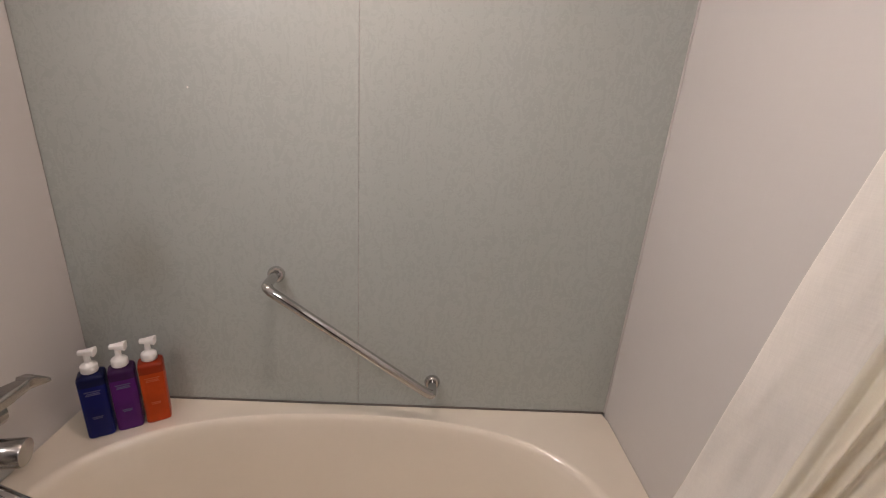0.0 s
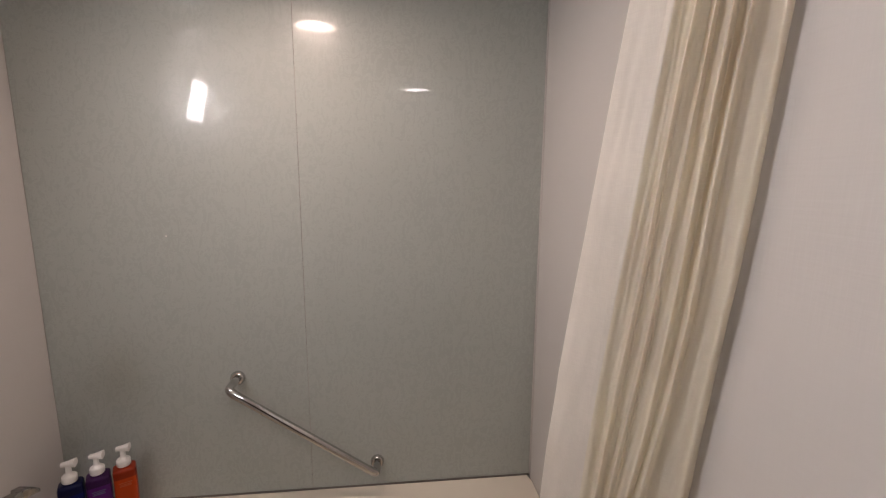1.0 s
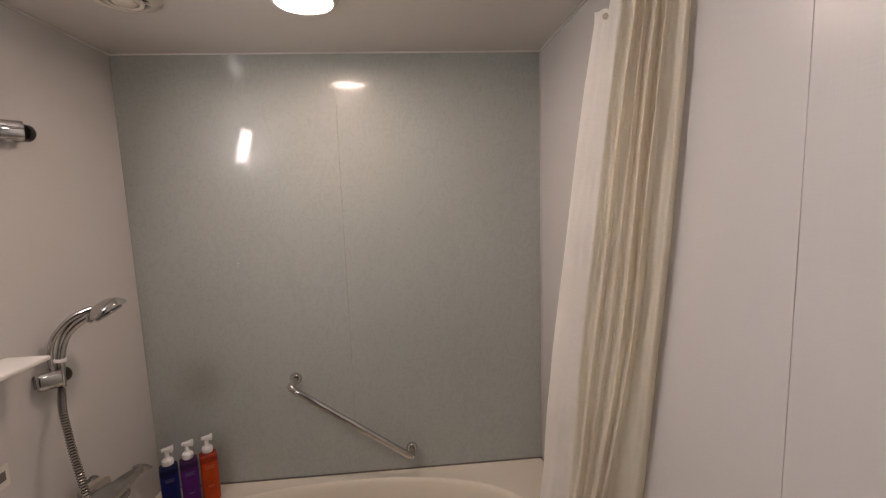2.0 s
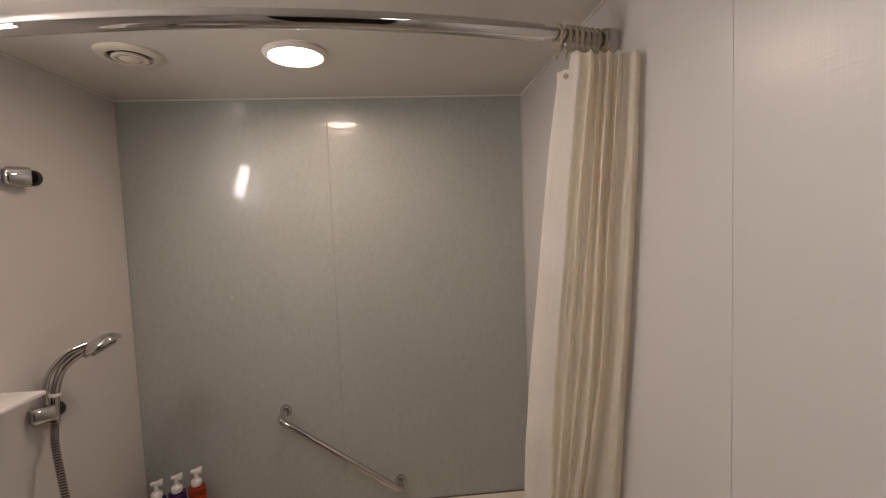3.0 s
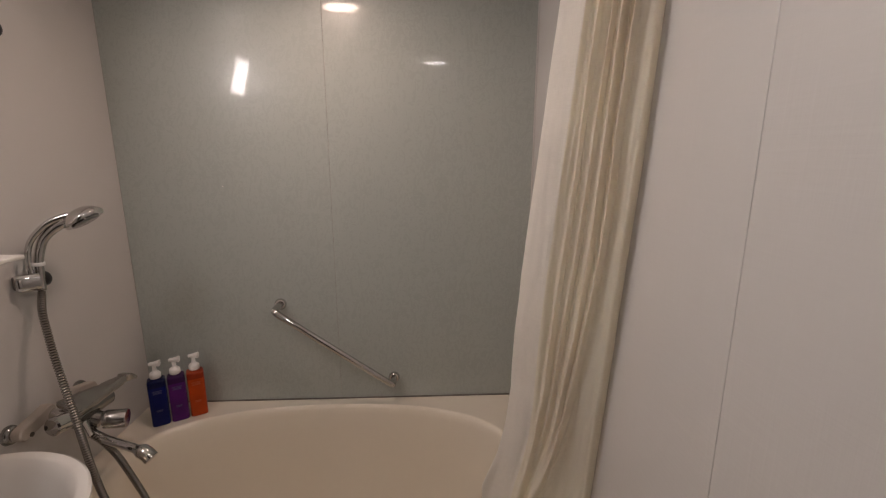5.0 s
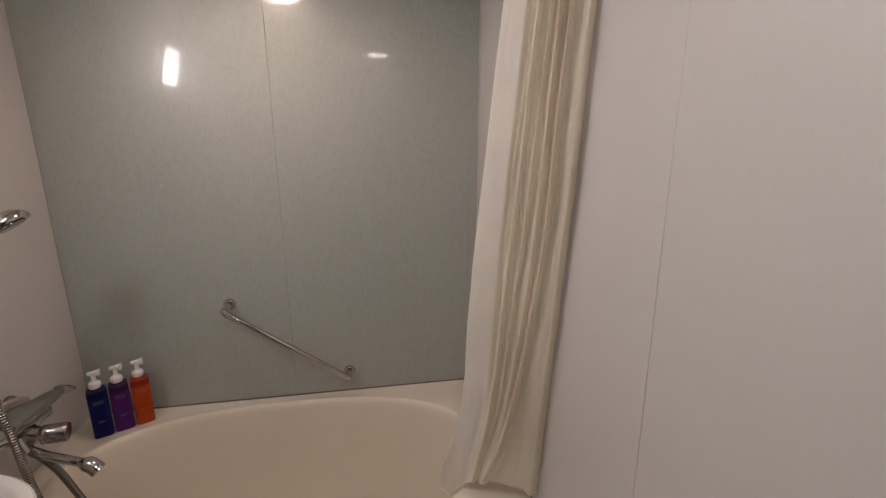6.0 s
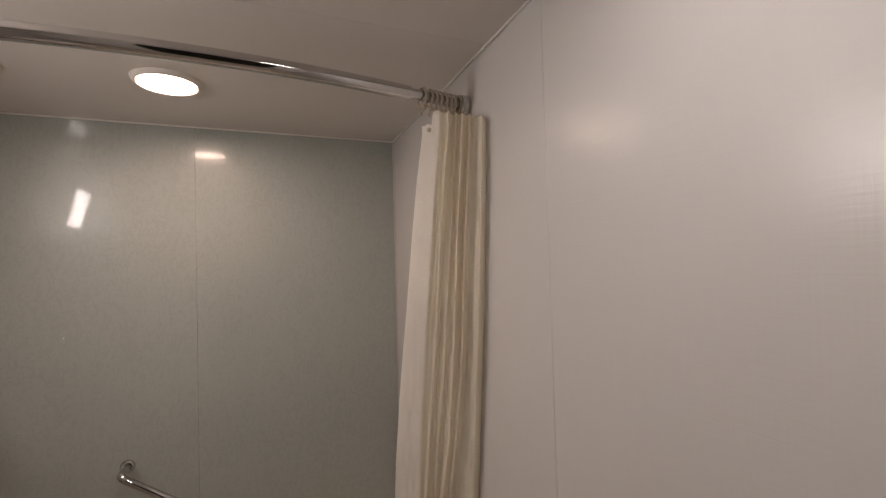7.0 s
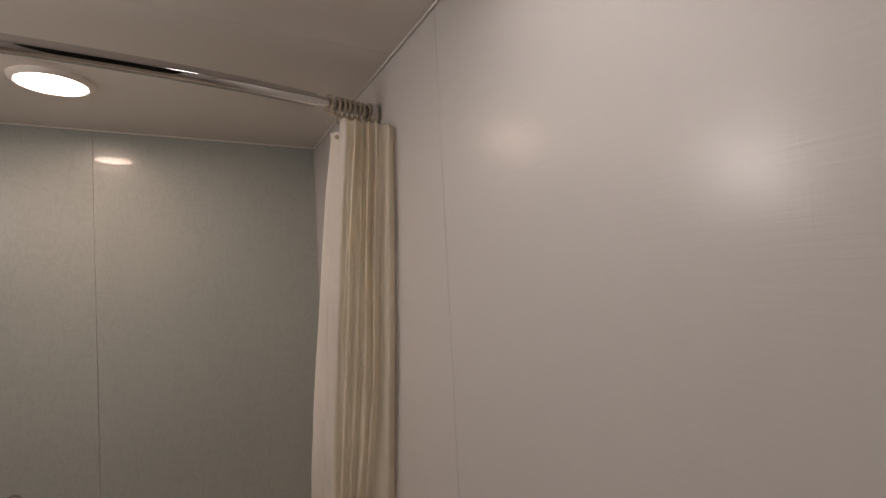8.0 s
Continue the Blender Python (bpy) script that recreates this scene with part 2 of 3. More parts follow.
def panelled_wall(name, label, panels, joints, backing):
    wall = tagged(part(name, backing, SEAM_GREY, smooth=False), label, "wall", kind="structure")
    for bm, material in panels:
        part("panel", bm, material, wall, smooth=False)
    for bm in joints:
        part("joint", bm, SILICONE, wall)
    return wall


G = 0.0007
back_panels = [(box(0, PANEL_SEAM_X - G, 0, 0.012, 0, H, 0.0007), GREY_PANEL), (box(PANEL_SEAM_X + G, W, 0, 0.012, 0, H, 0.0007), GREY_PANEL)]
wall_back = panelled_wall("wall_back", "glossy grey-green laminate wall panels behind the bathtub", back_panels, [], box(-T, W + T, 0.0125, 0.0125 + T, -T, H + 0.12))
wall_left = panelled_wall("wall_left", "off-white linen-textured wall panels beside the shower",
                          [(box(-0.012, 0, PANEL_SEAM_Y + G * 0.7, -0.0005, 0, H + 0.1, 0.0006), WHITE_PANEL), (box(-0.012, 0, REAR, PANEL_SEAM_Y - G * 0.7, 0, H + 0.1, 0.0006), WHITE_PANEL)],
                          [], box(-T, -0.0125, REAR - T, 0, -T, H + 0.12))
wall_right = panelled_wall("wall_right", "off-white linen-textured wall panels beside the curtain",
                           [(box(W, W + 0.012, PANEL_SEAM_Y + G * 0.7, -0.0005, 0, H + 0.1, 0.0006), WHITE_PANEL), (box(W, W + 0.012, REAR, PANEL_SEAM_Y - G * 0.7, 0, H + 0.1, 0.0006), WHITE_PANEL)],
                           [], box(W + 0.0125, W + T, REAR - T, 0, -T, H + 0.12))
part("joint_filler", box(PANEL_SEAM_X - G * 0.98, PANEL_SEAM_X + G * 0.98, 0.0022, 0.0124, 0, H), SEAM_GREY, wall_back, smooth=False)
part("chip", lathe([(0, 0), (0.0022, 0), (0.0018, 0.0006), (0, 0.0008)], 10, aim((0.338, 0, 1.352), (0, -1, 0))), TRIM_WHITE, wall_back, "tiny pale chip in the grey laminate")
# the entrance side: a plain wall with the doorway, and an unseen passage added behind it, coloured dark to look dim
DOOR_X0, DOOR_X1, DOOR_Z = 0.50, 1.22, 1.92
rear = box(-T, DOOR_X0, REAR - T, REAR - 0.0005, -T, H + 0.12)
box(DOOR_X1, W + T, REAR - T, REAR - 0.0005, -T, H + 0.12, bm=rear)
box(DOOR_X0, DOOR_X1, REAR - T, REAR - 0.0005, DOOR_Z, H + 0.12, bm=rear)
wall_rear = tagged(part("wall_rear", rear, WHITE_PANEL, smooth=False), "plain off-white wall with an open doorway", "wall", kind="structure")
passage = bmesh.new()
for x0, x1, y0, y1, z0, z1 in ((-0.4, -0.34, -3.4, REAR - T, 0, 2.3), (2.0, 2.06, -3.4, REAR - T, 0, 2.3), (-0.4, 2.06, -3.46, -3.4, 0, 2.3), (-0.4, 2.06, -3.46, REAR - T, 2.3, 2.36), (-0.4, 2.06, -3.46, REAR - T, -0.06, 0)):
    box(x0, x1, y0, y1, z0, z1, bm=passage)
tagged(part("wall_passage", passage, PASSAGE_GLOOM, smooth=False), "unseen plain passage beyond the doorway, its dimness put into a dark colour", "wall", kind="structure")

seam_y = -0.822
seam_strip = bmesh.new()
for x0, x1 in zip([W * i / 20 for i in range(20)], [W * (i + 1) / 20 for i in range(20)]):
    low = [seam_strip.verts.new((x, y, ceil_z(x, seam_y) - 0.0007)) for x, y in ((x0, seam_y - 0.001), (x1, seam_y - 0.001), (x1, seam_y + 0.001), (x0, seam_y + 0.001))]
    high = [seam_strip.verts.new(v.co + Vector((0, 0, 0.004))) for v in low]
    for a, b, c, d in ((0, 1, 2, 3), (7, 6, 5, 4), (0, 4, 5, 1), (2, 6, 7, 3)):
        q = low + high
        seam_strip.faces.new((q[a], q[b], q[c], q[d]))
tagged(part("trim", seam_strip, CEILING_PAINT, smooth=False), "thin pale joint strip across the ceiling", "trim", kind="structure")

# pale edge strips under the ceiling and dark silicone along the tub
trim = tagged(part("trim", box(0.0, W, -0.006, -0.0005, H - 0.006, H - 0.0005, 0.0015), TRIM_WHITE), "thin white edge strip under the ceiling", "trim", kind="structure")
for x in (0.0005, W - 0.0055):
    strip = box(x, x + 0.005, REAR, -0.0065, H - 0.006, H - 0.0005, 0.0015)
    for v in strip.verts:
        v.co.z += ceil_z(x, v.co.y) - H
    tagged(part("trim", strip, TRIM_WHITE), "thin white edge strip under the ceiling", "trim", kind="structure")
for x in (W - 0.0045,):
    tagged(part("trim", box(x, x + 0.004, -0.005, -0.0005, RIM + 0.003, H - 0.007, 0.0012), WHITE_PANEL), "thin pale strip in the corner of the walls", "trim", kind="structure")
tagged(part("trim", box(0.004, W - 0.004, -0.0042, -0.0004, RIM - 0.002, RIM + 0.0032, 0.001), SILICONE), "dark silicone joint between bathtub and wall", "trim", kind="structure")


# ---- bathtub ----
TUB_MID, TUB_A, TUB_B, TUB_POW = (0.69, -0.375), 0.615, 0.325, 2.4


def tub_ring(s, z, n=128, rect=False, shrink=0.0):
    out = []
    for i in range(n):
        a = 2 * math.pi * i / n
        c, q = math.cos(a), math.sin(a)
        if rect:
            hx0, hx1, hy0, hy1 = TUB_MID[0] - 0.001, W - 0.001 - TUB_MID[0], TUB_MID[1] - TUB_FRONT, -0.0045 - TUB_MID[1]
            c2, q2 = c * TUB_A, q * TUB_B
            k = min((hx1 if c2 > 0 else hx0) / max(abs(c2), 1e-9), (hy1 if q2 > 0 else hy0) / max(abs(q2), 1e-9))
            out.append((TUB_MID[0] + c2 * (k - shrink), TUB_MID[1] + q2 * (k - shrink), z))
        else:
            k = (abs(c) ** TUB_POW + abs(q) ** TUB_POW) ** (-1 / TUB_POW)
            out.append((TUB_MID[0] + c * k * TUB_A * s, TUB_MID[1] + q * k * TUB_B * s, z))
    return out


bathtub = thing("bathtub", "cream moulded bathtub with a wide rim and oval hollow", "bathtub", at=(0, 0, 0))
shell = [tub_ring(0, RIM - 0.03, rect=True), tub_ring(0, RIM - 0.003, rect=True), tub_ring(0, RIM, rect=True, shrink=0.006)]
shell += [tub_ring(s, z) for s, z in ((1.035, RIM), (1.02, RIM + 0.0022), (1.005, RIM + 0.0022), (0.992, RIM - 0.002), (0.981, RIM - 0.012), (0.972, RIM - 0.03), (0.955, 0.42), (0.92, 0.27), (0.88, 0.17), (0.83, 0.125), (0.74, 0.105), (0.4, 0.1), (0.05, 0.098))]
part("basin_shell", rings_mesh(shell, close_start=False), TUB_CREAM, bathtub)
part("apron", box(0.002, W - 0.002, TUB_FRONT + 0.004, TUB_FRONT + 0.03, 0.0, RIM - 0.028, 0.004), TUB_CREAM, bathtub)
drain = part("drain", lathe([(0.0, 0.0), (0.03, 0.0), (0.032, 0.002), (0.026, 0.004), (0.0, 0.004)], 24, pose(0.35, -0.375, 0.101)), CHROME, bathtub, "round chrome drain")


# ---- grab bar on the back wall ----
def grab_bar(a, b):
    t = thing("grab_bar", "slanting polished chrome grab bar on the grey wall", "grab bar", at=(a[0], 0, a[1]))
    off = Vector(t.location)
    va, vb = Vector((a[0], 0, a[1])) - off, Vector((b[0], 0, b[1])) - off
    d = (vb - va).normalized()
    line = []
    for base, way, out in ((va, d, -0.084), (vb, -d, -0.066)):
        bend = [base + Vector((0, -0.012, 0)), base + Vector((0, out + 0.020, 0)), base + Vector((0, out + 0.006, 0)) + way * 0.004, base + Vector((0, out, 0)) + way * 0.020]
        line.append(spline(bend, 8))
    part("bar", tube(line[0] + line[1][::-1], 0.0116, 18), CHROME, t)
    for base in (va, vb):
        part("mount", lathe([(0.0, 0), (0.0205, 0), (0.0215, 0.004), (0.0205, 0.010), (0.016, 0.015), (0.0, 0.016)], 28, aim(base, (0, -1, 0))), CHROME, t, "round chrome wall mount")
    return t


grab_bar((0.501, 0.931), (0.902, 0.634))


# ---- pump bottles ----
def bottle(place, turn, material, upper, label, print_material):
    t = thing("pump_bottle", label, "bottle", "bottles on the bathtub rim", at=(*place, RIM + 0.0005))
    t.rotation_euler = (0, 0, turn)
    bw, bd, bh = 0.0268, 0.0240, 0.166

    def sq(w, d, z, p=7.0, n=40):
        pts = []
        for i in range(n):
            a = 2 * math.pi * i / n
            c, q = math.cos(a), math.sin(a)
            k = (abs(c) ** p + abs(q) ** p) ** (-1 / p)
            pts.append((c * k * w, q * k * d, z))
        return pts
    fill = bh * 0.85
    body = [sq(bw - 0.003, bd - 0.003, 0), sq(bw - 0.001, bd - 0.001, 0.002), sq(bw, bd, 0.006), sq(bw, bd, fill)]
    part("body", rings_mesh(body), material, t)
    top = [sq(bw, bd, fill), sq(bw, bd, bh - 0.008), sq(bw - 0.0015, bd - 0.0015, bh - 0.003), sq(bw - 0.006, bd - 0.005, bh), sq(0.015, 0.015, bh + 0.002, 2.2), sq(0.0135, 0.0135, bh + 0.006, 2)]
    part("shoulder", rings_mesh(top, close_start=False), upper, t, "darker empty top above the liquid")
    pump = part("pump", lathe([(0.0, bh + 0.004), (0.0155, bh + 0.004), (0.0168, bh + 0.006), (0.0168, bh + 0.020), (0.0145, bh + 0.023), (0.0085, bh + 0.027), (0.0065, bh + 0.031), (0.006, bh + 0.054), (0.0, bh + 0.054)], 24), PUMP_WHITE, t, "white plastic pump top")
    zt = bh + 0.048
    flag = []
    for x, w, h, up in ((-0.0150, 0.003, 0.003, 0.006), (-0.0140, 0.0060, 0.0050, 0.006), (-0.004, 0.0076, 0.0054, 0.006), (0.006, 0.0096, 0.0070, 0.006), (0.0165, 0.0125, 0.0096, 0.006), (0.0178, 0.0110, 0.0080, 0.006)):
        ring = sq(w, h, 0, 4.0, 20)
        flag.append([(x, p[0], zt + up + p[1]) for p in ring])
    n1 = part("nozzle", rings_mesh(flag), PUMP_WHITE, pump)
    n1.rotation_euler = (0, 0, radians(-12))
    for z, w in ((0.128, 0.030), (0.123, 0.024), (0.119, 0.027), (0.058, 0.020), (0.054, 0.017)):
        part("label_line", box(-w / 2, w / 2, -bd - 0.0006, -bd + 0.0004, z, z + 0.0022), print_material, t, smooth=False)
    return t


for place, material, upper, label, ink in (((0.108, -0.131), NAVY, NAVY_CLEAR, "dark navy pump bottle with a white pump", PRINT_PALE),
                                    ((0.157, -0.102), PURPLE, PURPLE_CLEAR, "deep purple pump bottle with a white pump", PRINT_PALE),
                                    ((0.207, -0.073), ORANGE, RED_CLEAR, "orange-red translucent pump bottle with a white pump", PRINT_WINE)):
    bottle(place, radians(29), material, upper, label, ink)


# ---- mixer tap on the left wall ----
mixer = thing("shower_mixer", "wall-mounted chrome bath mixer tap with knobs and spout", "tap", at=(0, -0.41, 0.785))


def local(x, y, z):
    return Vector((x, y + 0.41, z - 0.785))


def cyl_between(a, b, r, cap=0.003, seg=24):
    d = b - a
    L = d.length
    return lathe([(0, 0), (r - cap, 0), (r, cap), (r, L - cap), (r - cap, L), (0, L)], seg, aim(a, d))


for y in (-0.530, -0.310):
    part("wall_flange", lathe([(0, 0), (0.0235, 0), (0.0245, 0.004), (0.022, 0.012), (0.016, 0.017), (0, 0.018)], 28, aim(local(0, y, 0.785), (1, 0, 0))), DULL_CHROME, mixer, "domed chrome wall flange")
for y0, y1 in ((-0.530, -0.455), (-0.310, -0.37)):
    ring = []
    for x, g in ((0.018, -0.003), (0.021, 0), (0.042, 0), (0.045, -0.003)):
        pts = []
        for k in range(24):
            a = 2 * math.pi * k / 24
            end = y1 if (math.cos(a) > 0) == (y1 > y0) else y0
            pts.append(local(x, end + math.cos(a) * (0.0175 + g), 0.787 + (0.016 if end == y1 else 0) + math.sin(a) * (0.0175 + g)))
        ring.append(pts)
    leg = part("crank_leg", rings_mesh(ring), BEIGE_PLASTIC, mixer, "beige plastic crank leg")
    if y0 < -0.4:
        part("screw", lathe([(0, 0), (0.006, 0), (0.006, 0.0015), (0, 0.0018)], 16, aim(local(0.045, -0.518, 0.778), (1, 0, 0))), DARK_GAP, leg)
part("body", cyl_between(local(0.088, -0.462, 0.776), local(0.092, -0.325, 0.772), 0.0265, 0.006, 32), DULL_CHROME, mixer)
part("coupling", cyl_between(local(0.04, -0.452, 0.792), local(0.085, -0.448, 0.782), 0.015), CHROME, mixer)
part("coupling", cyl_between(local(0.04, -0.368, 0.792), local(0.085, -0.368, 0.782), 0.015), CHROME, mixer)
# near dial, pointing to the room
part("dial", cyl_between(local(0.088, -0.464, 0.779), local(0.082, -0.506, 0.786), 0.0235, 0.004, 28), CHROME, mixer, "round chrome temperature dial")


def plate(rows, power=7.0, n=44):
    """A flattened bar along y: rows of y, middle x and z, half-width, half-height, slope across."""
    out = []
    for y, x, z, w, h, tilt in rows:
        pts = []
        for k in range(n):
            a = 2 * math.pi * k / n
            c, q = math.cos(a), math.sin(a)
            f = (abs(c) ** power + abs(q) ** power) ** (-1 / power)
            pts.append(local(x + c * f * w, y, z + q * f * h - tilt * c * f * w))
        out.append(pts)
    return rings_mesh(out)


part("lever", plate(((-0.455, 0.086, 0.803, 0.026, 0.005, 0.5), (-0.451, 0.087, 0.804, 0.029, 0.010, 0.5), (-0.40, 0.095, 0.803, 0.024, 0.010, 0.45), (-0.36, 0.101, 0.802, 0.019, 0.010, 0.4), (-0.348, 0.104, 0.801, 0.0175, 0.010, 0.3),
                     (-0.325, 0.108, 0.801, 0.016, 0.012, 0.2), (-0.288, 0.1135, 0.801, 0.0125, 0.010, 0), (-0.284, 0.114, 0.803, 0.0155, 0.012, 0), (-0.268, 0.118, 0.800, 0.017, 0.010, 0.1), (-0.254, 0.121, 0.792, 0.0145, 0.005, 0.15), (-0.249, 0.122, 0.788, 0.009, 0.002, 0.15))), SATIN_METAL, mixer, "flat chrome lever with a beaked tip")
part("lever_post", cyl_between(local(0.092, -0.395, 0.77), local(0.094, -0.395, 0.806), 0.018), CHROME, mixer)
# front knob and its neck
part("knob_neck", lathe([(0, 0), (0.021, 0), (0.0245, 0.006), (0.0235, 0.018), (0.022, 0.036), (0, 0.036)], 26, aim(local(0.086, -0.405, 0.748), (0.95, 0.22, -0.30))), DULL_CHROME, mixer)
part("knob", lathe([(0, 0), (0.017, 0), (0.017, 0.003), (0.0245, 0.004), (0.0255, 0.008), (0.0255, 0.012), (0.0243, 0.013), (0.0243, 0.015), (0.0255, 0.016), (0.0255, 0.054), (0.024, 0.057), (0, 0.058)], 30, aim(local(0.121, -0.391, 0.733), (0.96, 0.26, -0.10))), SATIN_METAL, mixer, "cylindrical chrome knob")
# spout below
spout_line = spline([local(0.088, -0.410, 0.755), local(0.098, -0.413, 0.715), local(0.135, -0.420, 0.694), local(0.19, -0.432, 0.682), local(0.235, -0.443, 0.674), local(0.262, -0.450, 0.666), local(0.278, -0.454, 0.652)], 8)
part("spout", tube(spout_line, lambda q: 0.0135 - 0.002 * min(1, q / 0.5) if q < 0.66 else 0.0115 + 0.0075 * min(1, (q - 0.66) / 0.08), 18), CHROME, mixer, "curved chrome spout with a thicker end")
part("hose_outlet", cyl_between(local(0.095, -0.435, 0.765), local(0.112, -0.434, 0.712), 0.0125), CHROME, mixer)


# ---- wall holders for the hand shower ----
def shower_holder(y, z, label):
    t = thing("shower_holder", label, "shower holder", "hand shower holders", at=(0, y, z))
    part("wall_plate", box(0.0005, 0.012, -0.022, 0.008, -0.018, 0.018, 0.005, 3), DULL_CHROME, t)
    ring = []
    run = Vector((0.70, 0.714, 0))
    across = Vector((run.y, -run.x, 0))
    for d, grow in ((-0.006, 0.80), (-0.003, 0.95), (0.002, 1), (0.037, 1), (0.041, 0.97), (0.042, 0.88)):
        pts = []
        for k in range(32):
            a = 2 * math.pi * k / 32
            c, q = math.cos(a), math.sin(a)
            kk = (abs(c) ** 2.6 + abs(q) ** 2.6) ** (-1 / 2.6)
            pts.append(Vector((0.0155, -0.020, 0)) + run * d + across * c * kk * 0.0145 * grow + Vector((0, 0, q * kk * 0.0228 * grow)))
        ring.append(pts)
    part("arm", rings_mesh(ring), CHROME, t, "rounded chrome arm")
    part("lip", box(0.012, 0.042, 0.0145, 0.030, -0.0225, -0.016, 0.003), BLACK_PLASTIC, t, "black lower lip")
    part("clamp", lathe([(0, 0), (0.019, 0), (0.020, 0.003), (0.0205, 0.013), (0.017, 0.018), (0, 0.020)], 24, aim((0.028, 0.027, -0.001), (0, 1, 0))), BLACK_PLASTIC, t, "black rubber clamp knob")
    return t


shower_holder(-0.425, 1.742, "empty upper chrome shower holder with a black clamp")
shower_holder(-0.421, 1.142, "lower chrome shower holder carrying the hand shower")

# ---- hand shower with its hose ----
hand_shower = thing("hand_shower", "chrome hand shower on a ribbed metal hose", "shower head", at=(0.06, -0.405, 1.14))
hs = Vector(hand_shower.location) - Vector((-0.002, 0.009, -0.006))
grip = [(0.037, -0.409, 1.120), (0.040, -0.410, 1.165), (0.043, -0.410, 1.200), (0.053, -0.401, 1.246), (0.071, -0.390, 1.272), (0.091, -0.378, 1.288), (0.110, -0.370, 1.297)]
handle = spline([Vector(p) - hs for p in grip], 8)
back_strand = spline([Vector(p) - hs for p in ((0.034, -0.426, 1.160), (0.035, -0.431, 1.200), (0.041, -0.424, 1.245), (0.059, -0.408, 1.278), (0.080, -0.391, 1.298), (0.108, -0.374, 1.309))], 8)
hose_points = [(0.037, -0.411, 1.125), (0.041, -0.420, 1.105), (0.060, -0.448, 1.075), (0.080, -0.468, 1.030), (0.100, -0.486, 0.980), (0.120, -0.501, 0.928), (0.138, -0.513, 0.875), (0.150, -0.517, 0.817), (0.156, -0.517, 0.755), (0.165, -0.514, 0.66), (0.18, -0.505, 0.55), (0.20, -0.48, 0.44), (0.22, -0.425, 0.36), (0.20, -0.375, 0.365), (0.172, -0.356, 0.435), (0.163, -0.385, 0.54), (0.158, -0.420, 0.64), (0.140, -0.434, 0.690), (0.112, -0.434, 0.716)]
hose_line = spline([Vector(p) - hs for p in hose_points], 40)
lengths = [0.0]
for p, q in zip(hose_line, hose_line[1:]):
    lengths.append(lengths[-1] + (q - p).length)
total = lengths[-1]
count = int(total / 0.0017)
even = []
k = 0
for i in range(count + 1):
    s = total * i / count
    while k < len(lengths) - 2 and lengths[k + 1] < s:
        k += 1
    even.append(hose_line[k].lerp(hose_line[k + 1], (s - lengths[k]) / max(1e-9, lengths[k + 1] - lengths[k])))
part("hose", tube(even, lambda s: (0.0062, 0.0088, 0.0095, 0.0088)[int(round(s * count)) % 4], 10), HOSE_METAL, hand_shower, "ribbed metal shower hose")
part("handle", tube(handle, lambda s: 0.0090 + 0.0040 * s, 18), CHROME, hand_shower)
part("back_strand", tube(back_strand, lambda s: 0.0058 + 0.003 * s, 14), CHROME, hand_shower, "slim chrome back of the handle")
part("collar", lathe([(0, 0), (0.013, 0), (0.0135, 0.002), (0.0135, 0.006), (0.013, 0.008), (0, 0.008)], 20, aim(handle[13], handle[14] - handle[13])), PUMP_WHITE, hand_shower, "pale plastic ring")
head_m = aim(Vector((0.134, -0.364, 1.303)) - hs, (0.52, 0.06, -0.85))
head = part("head", lathe([(0, -0.024), (0.022, -0.021), (0.038, -0.011), (0.0465, 0.001), (0.0475, 0.006), (0.045, 0.011), (0, 0.0125)], 36, head_m), CHROME, hand_shower)
part("spray_plate", lathe([(0, 0.0126), (0.033, 0.0126), (0.033, 0.0146), (0.030, 0.0156), (0, 0.016)], 32, head_m), DULL_CHROME, head, "grey spray plate")

# ---- shelf, basin and notice on the left wall ----
shelf = tagged(part("wall_shelf", box(0.0005, 0.097, -1.20, -0.497, 1.220, 1.230, 0.003, 3), SHELF_WHITE), "narrow white shelf along the wall", "shelf")
washbasin = thing("washbasin", "white ceramic washbasin with a rounded rim on the wall", "washbasin", at=(0.075, -0.822, 0.76))


def basin_ring(r, z):
    return [(max(-0.0745, r * math.cos(2 * math.pi * i / 72)), r * math.sin(2 * math.pi * i / 72), z) for i in range(72)]


part("bowl", rings_mesh([basin_ring(r, z) for r, z in ((0.12, -0.17), (0.19, -0.13), (0.235, -0.06), (0.254, -0.025), (0.267, -0.012), (0.267, -0.004), (0.262, 0), (0.246, 0), (0.238, -0.004), (0.225, -0.03), (0.18, -0.10), (0.09, -0.125), (0.02, -0.13))]), CERAMIC, washbasin)
notice = thing("notice_label", "small white notice label with fine print on the wall", "label", at=(0, -0.60, 0.972))
part("paper", box(0.0004, 0.0012, -0.066, 0.066, -0.026, 0.026), LABEL_PAPER, notice, smooth=False)
for i in range(5):
    part("print_line", box(0.0013, 0.0016, -0.055, 0.02 + 0.008 * (i % 3), 0.016 - i * 0.0085, 0.0185 - i * 0.0085), PRINT_GREY, notice, smooth=False)
part("print_mark", box(0.0013, 0.0016, 0.040, 0.058, -0.01, 0.012), PRINT_GREY, notice, smooth=False)


# ---- lamps and vent ----
def downlight(x, y, material, label):
    t = thing("downlight", label, "ceiling light", "round ceiling lights", at=(x, y, ceil_z(x, y) - 0.0005))
    part("trim_ring", lathe([(0.067, -0.001), (0.067, -0.010), (0.069, -0.0125), (0.074, -0.012), (0.080, -0.006), (0.082, -0.001)], 56), TRIM_WHITE, t, "white trim ring")
    part("diffuser", lathe([(0, -0.001), (0.066, -0.001), (0.066, -0.007), (0.05, -0.0085), (0, -0.009)], 56), material, t, "lit opal diffuser")
    return t


